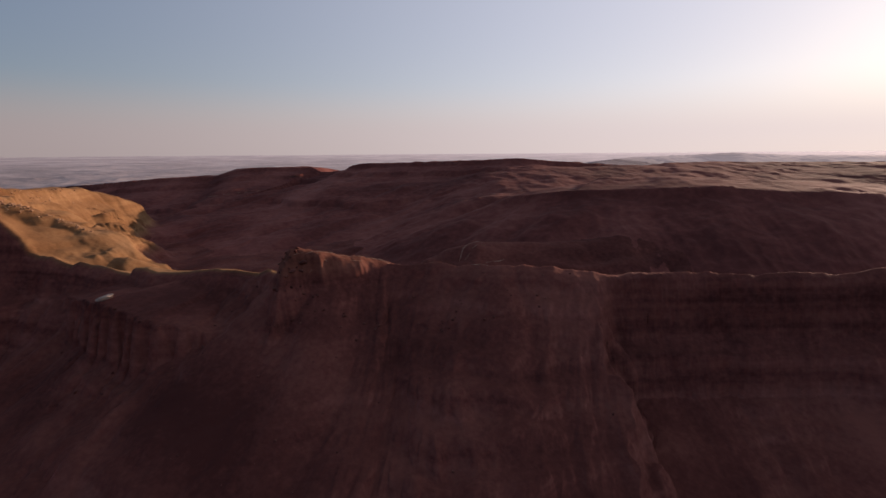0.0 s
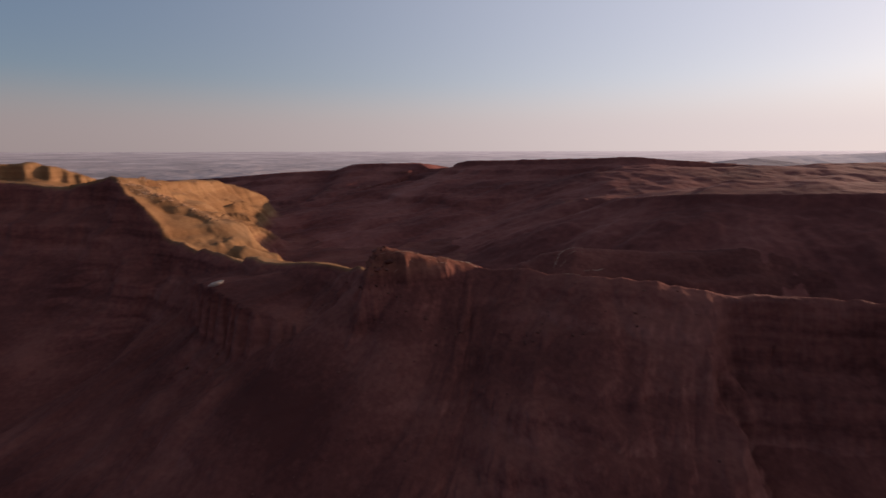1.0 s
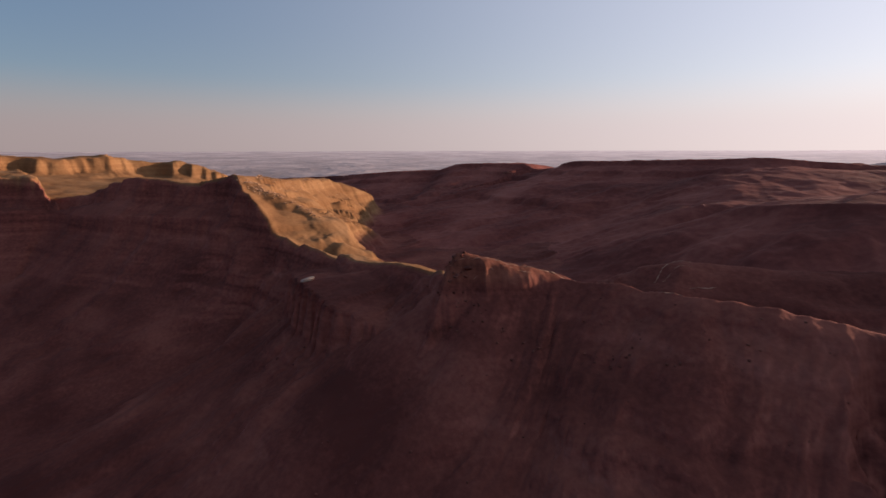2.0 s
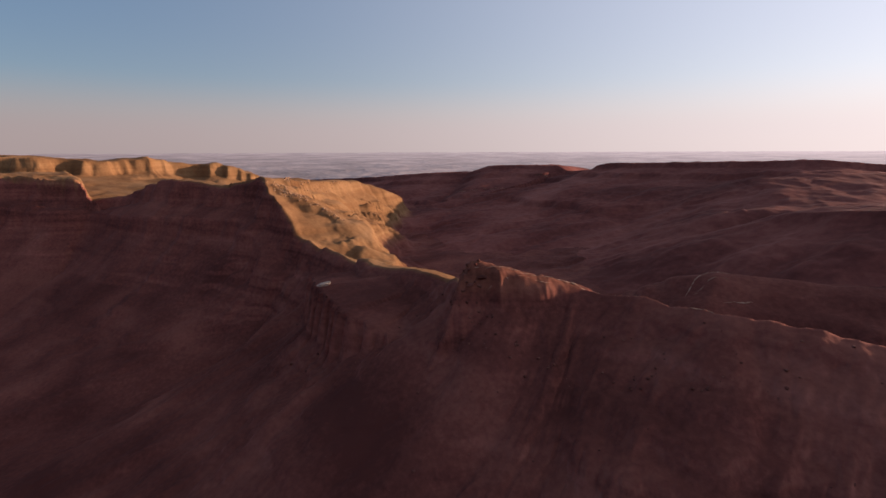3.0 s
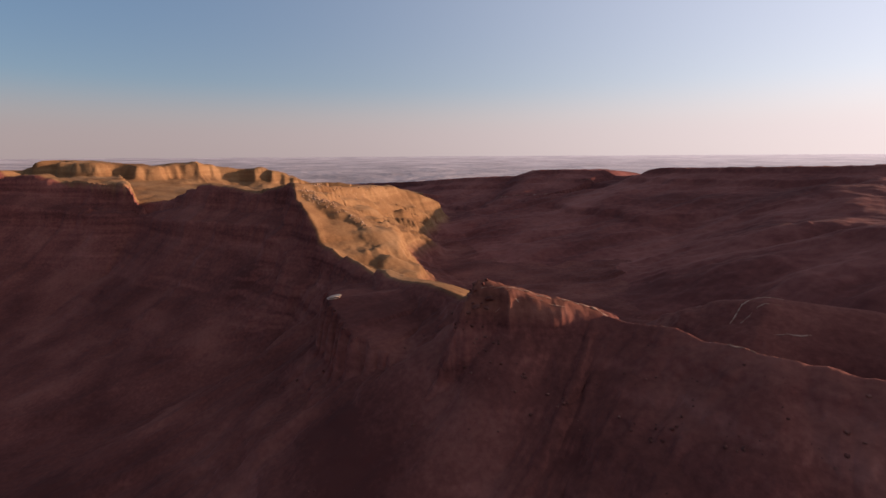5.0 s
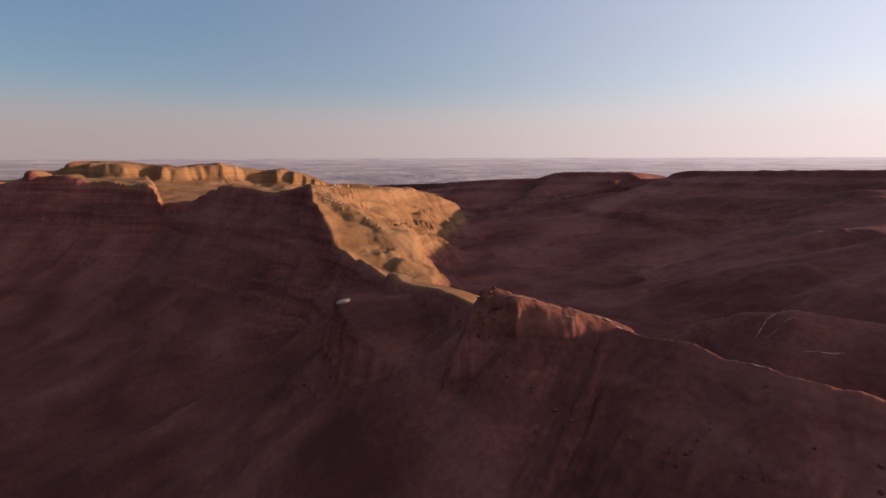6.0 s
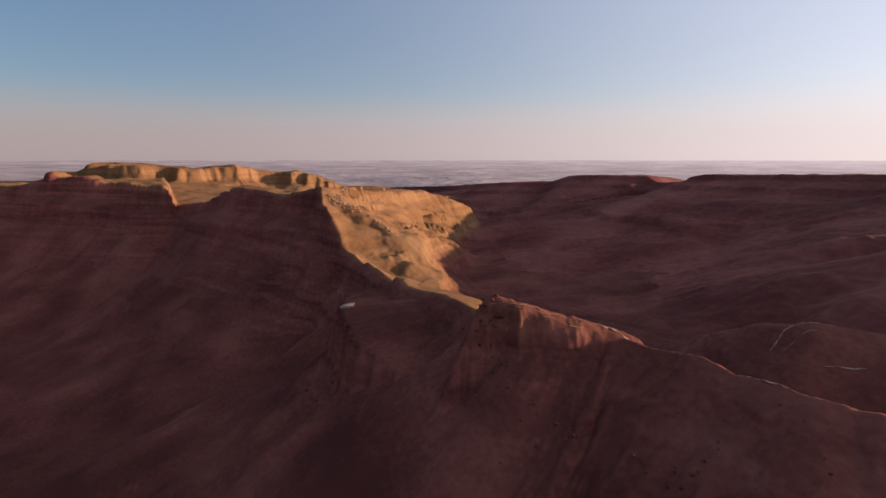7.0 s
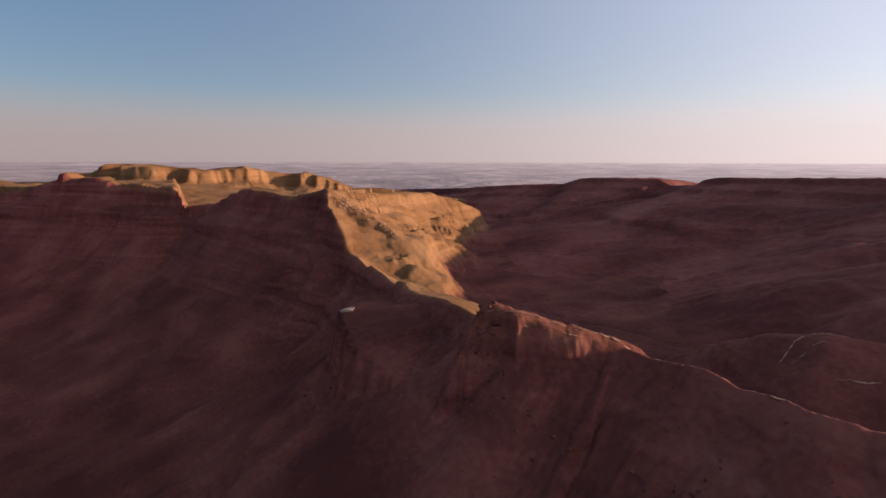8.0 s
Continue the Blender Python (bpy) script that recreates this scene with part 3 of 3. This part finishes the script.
# ---- loose rock ----
def boulder_shapes(count):
    """Broken, flat-sided lumps about one metre across."""
    rng, shapes = random.Random(11), []
    for n in range(count):
        bm = bmesh.new()
        bmesh.ops.create_icosphere(bm, subdivisions=2, radius=0.5)
        stretch = Vector((rng.uniform(0.9, 1.5), rng.uniform(0.7, 1.1), rng.uniform(0.55, 0.95)))
        cuts = [(Vector((rng.gauss(0, 1), rng.gauss(0, 1), rng.gauss(0, 0.7))).normalized(), rng.uniform(0.26, 0.4)) for _ in range(9)]
        for v in bm.verts:
            for way, far in cuts:
                over = v.co.dot(way) - far
                if over > 0:
                    v.co -= way * over * 0.9
            v.co *= 1 + 0.12 * noise.noise(v.co * 3 + Vector((n * 7, 0, 0)))
            v.co = Vector(a * b for a, b in zip(v.co, stretch))
        data = bpy.data.meshes.new("boulder")
        bm.to_mesh(data)
        bm.free()
        shapes.append(data)
    return shapes


def surface(x, y):
    return float(height(np.array([float(x)]), np.array([float(y)]))[0][0])


SHAPES = {}
for stone in (STONE, OCHRE, PALE, SEAM):
    SHAPES[stone] = boulder_shapes(6)
    for data in SHAPES[stone]:
        data.materials.append(stone)
rng = random.Random(23)


def strew(spots, sizes, stone, label, group):
    """Boulders at the given places in the plan, sunk a little into the ground."""
    xy = np.array(spots)
    for (x, y), z in zip(spots, height(xy[:, 0], xy[:, 1])[0]):
        size = sizes[0] + (sizes[1] - sizes[0]) * rng.random() ** 2.2
        ob = new("boulder", rng.choice(SHAPES[stone]))
        turn = Euler((rng.uniform(-0.3, 0.3), rng.uniform(-0.3, 0.3), rng.uniform(0, 6.28)))
        ob.matrix_world = Matrix.LocRotScale((x, y, z + 0.12 * size), turn, (size, size, size))
        tagged(ob, label, "boulder", group)


def rubble(spots, sizes, label):
    """Countless broken blocks on the ground, as one mesh."""
    shapes = []
    for data in SHAPES[OCHRE]:
        co = np.zeros(len(data.vertices) * 3)
        data.vertices.foreach_get("co", co)
        shapes.append((co.reshape(-1, 3), [tuple(p.vertices) for p in data.polygons]))
    xy, verts, faces, done = np.array(spots), [], [], 0
    for (x, y), z in zip(spots, height(xy[:, 0], xy[:, 1])[0]):
        size = sizes[0] + (sizes[1] - sizes[0]) * rng.random() ** 2
        co, sides = rng.choice(shapes)
        turn = np.array(Euler((rng.uniform(-0.4, 0.4), rng.uniform(-0.4, 0.4), rng.uniform(0, 6.28))).to_matrix())
        verts.append(co * (size, size, size * rng.uniform(0.9, 1.6)) @ turn.T + (x, y, z))
        faces += [tuple(k + done for k in side) for side in sides]
        done += len(co)
    data = bpy.data.meshes.new("rubble")
    data.from_pydata(np.concatenate(verts).tolist(), [], faces)
    data.materials.append(RUBBLE)
    tagged(new("rubble", data), label, "rubble", kind="stuff")


def beside(line, first, last, near_d, far_d, side):
    """A random place beside a line, between two shares of its length; side: 1 left, -1 right."""
    u = rng.uniform(first, last) * (len(line) - 1)
    k = min(int(u), len(line) - 2)
    a, b = Vector(line[k][:2]), Vector(line[k + 1][:2])
    way = (b - a).normalized()
    d = near_d + (far_d - near_d) * rng.random() ** 1.5
    p = a.lerp(b, u - k) + Vector((-way.y, way.x)) * side * d
    return p.x, p.y


strew([p for p in (beside(SPUR, 0.54, 0.8, 3, 42, -1) for _ in range(120)) if not (-90 < p[0] < -28 and p[1] > 224)], (0.4, 1.5), STONE, "weathered brown boulder fallen below the spur crest", "boulders below the crest")
strew([(rng.uniform(-84, -50), rng.uniform(216, 233)) for _ in range(32)], (0.9, 2.6), STONE, "broken dark block at the foot of the tilted crest block", "blocks below the tilted block")
strew([(rng.uniform(-88, -72), rng.uniform(227, 242)) for _ in range(34)], (1.4, 4.2), STONE, "jagged dark block in the broken end of the tilted block", "blocks of the broken end")
strew([beside(SHELF, 0.1, 0.75, 1, 26, -1) for _ in range(36)], (0.8, 2.4), STONE, "brown boulder among the clefts of the shelf cliff", "boulders of the shelf cliff")
strew([(rng.uniform(-120, 110), rng.uniform(150, 222)) for _ in range(40)], (0.6, 1.6), STONE, "small brown boulder on the shaded scree slope", "boulders on the scree")
rubble([(rng.uniform(-385, -343), rng.gauss(row, 3)) for row in (380, 387, 394) for _ in range(60)] + [beside(RIDGE, 0.06, 0.45, 11, 26, -1) for _ in range(220)]
       + [beside(RIB, 0.15, 1.0, 0, 9, -1) for _ in range(110)] + [(-228 + rng.gauss(0, 5), 340 + rng.gauss(0, 5)) for _ in range(30)], (0.6, 2.8), "sunlit ochre blocks of the broken ledges below the peak")
strew([beside(RIDGE, 0.3, 0.6, 12, 60, -1) for _ in range(22)], (1.2, 3.4), OCHRE, "sunlit ochre boulder on the gullied ridge slope", "boulders on the ridge slope")


strew([(x + rng.gauss(0, 3.5), y + rng.gauss(0, 2.5)) for x, y in ((-4, 219), (20, 218), (40, 222), (-35, 222)) for _ in range(13)], (0.5, 1.9), STONE, "reddish brown block in a rubble patch on the slope", "rubble patches")


# ---- pale limestone ledges ----
def ledge(spots, width, label, gaps=0.25):
    """A broken band of pale slabs that follows the ground; each slab is a part."""
    places, sway = [], rng.uniform(0, 90)
    for a, b in zip(spots, spots[1:]):
        a, b = Vector(a), Vector(b)
        way, done = (b - a).normalized(), 0.0
        while done < (b - a).length:
            size = rng.uniform(2.6, 6.0) * max(width, 0.7)
            p0 = a + way * done
            p = a + way * (done + size / 2) + Vector((-way.y, way.x)) * (rng.gauss(0, 0.12 * width) + 1.4 * noise.noise(Vector((p0.x / 9 + sway, p0.y / 9, 0))))
            if rng.random() > gaps:
                places.append((p, way * size * 0.5, size))
            done += size * rng.uniform(0.5, 0.8)
    xy = np.array([(p - way, p, p + way) for p, way, _ in places]).reshape(-1, 2)
    fore, ground, aft = height(xy[:, 0], xy[:, 1])[0].reshape(-1, 3).T
    holder = new("rock_ledge")
    holder.location = (*places[0][0], ground[0])
    for (p, way, size), a, z, b in zip(places, fore, ground, aft):
        ob = new("slab", rng.choice(SHAPES[SEAM]))
        ob.parent = holder
        ob.matrix_parent_inverse = Matrix.Translation(-holder.location)
        tip = Euler((rng.gauss(0, 0.1), -math.atan2(b - a, size) + rng.gauss(0, 0.05), math.atan2(way.y, way.x) + rng.gauss(0, 0.12)))
        ob.matrix_basis = Matrix.LocRotScale((p.x, p.y, z + 0.15 * width), tip, (size, width * rng.uniform(0.4, 1.5), width * rng.uniform(0.4, 0.8)))
    return tagged(holder, label, "rock ledge")


ledge([(-78, 236), (-68, 241.7), (-58, 248.3), (-48, 254.8), (-40, 260)], 0.7, "pale limestone band along the edge of the tilted block", 0.12)
ledge([(-72, 236.2), (-64, 240.5), (-55, 246.5), (-49, 250.5)], 0.5, "thin pale limestone seam on the tilted block", 0.4)
ledge([(-40, 260), (-34, 261), (-22, 258), (-8, 255), (4, 250)], 0.8, "pale limestone band on the spur crest", 0.4)
ledge([(6, 249), (16, 245), (26, 241)], 0.6, "thin pale limestone band on the spur crest", 0.45)
ledge([(5, 312), (8, 321), (14, 329), (27, 336)], 0.65, "pale limestone lip of a rounded shaded spur", 0.08)
ledge([(8, 311), (14, 318), (22, 323)], 0.6, "thin pale limestone seam on the shaded spur", 0.15)
ledge([(21, 305), (27, 308), (33, 311)], 0.7, "short pale limestone seam low on the shaded spur", 0.15)
ledge([(-468, 932), (-434, 939), (-405, 950), (-380, 952)], 2.2, "pale limestone band low on the plateau slope", 0.35)
ledge([(-352, 1049), (-318, 1048), (-286, 1045)], 2.2, "pale limestone band below the plateau rim", 0.4)


def pale_slab(length, depth, tall):
    """A tipped, broken slab with flat faces and worn edges."""
    bm = bmesh.new()
    bmesh.ops.create_cube(bm, size=1)
    bmesh.ops.subdivide_edges(bm, edges=bm.edges[:], cuts=9, use_grid_fill=True)
    for v in bm.verts:
        thin = 0.25 + 0.75 * min(1, 1.7 * (v.co.x + 0.5)) * (1 - 0.35 * (v.co.x + 0.5))
        v.co.z *= thin
        v.co.y *= 0.45 + 0.55 * thin
        v.co.x += 0.25 * v.co.z + 0.12 * v.co.y
        v.co *= 1 - 0.1 * max(0, v.co.length - 0.55)
        v.co += noise.noise_vector(v.co * 2.3 + Vector((4, 1, 7))) * 0.3 + noise.noise_vector(v.co * 5.5) * 0.09
        v.co = Vector((v.co.x * length, v.co.y * depth, v.co.z * tall))
    return bm


white = part("pale_rock", pale_slab(6.6, 3.6, 2.3), PALE)
white.matrix_world = pose(-190, 254, surface(-190, 254) + 0.7, 14, -8, 24)
tagged(white, "bright pale limestone slab lying on the shelf edge", "boulder")
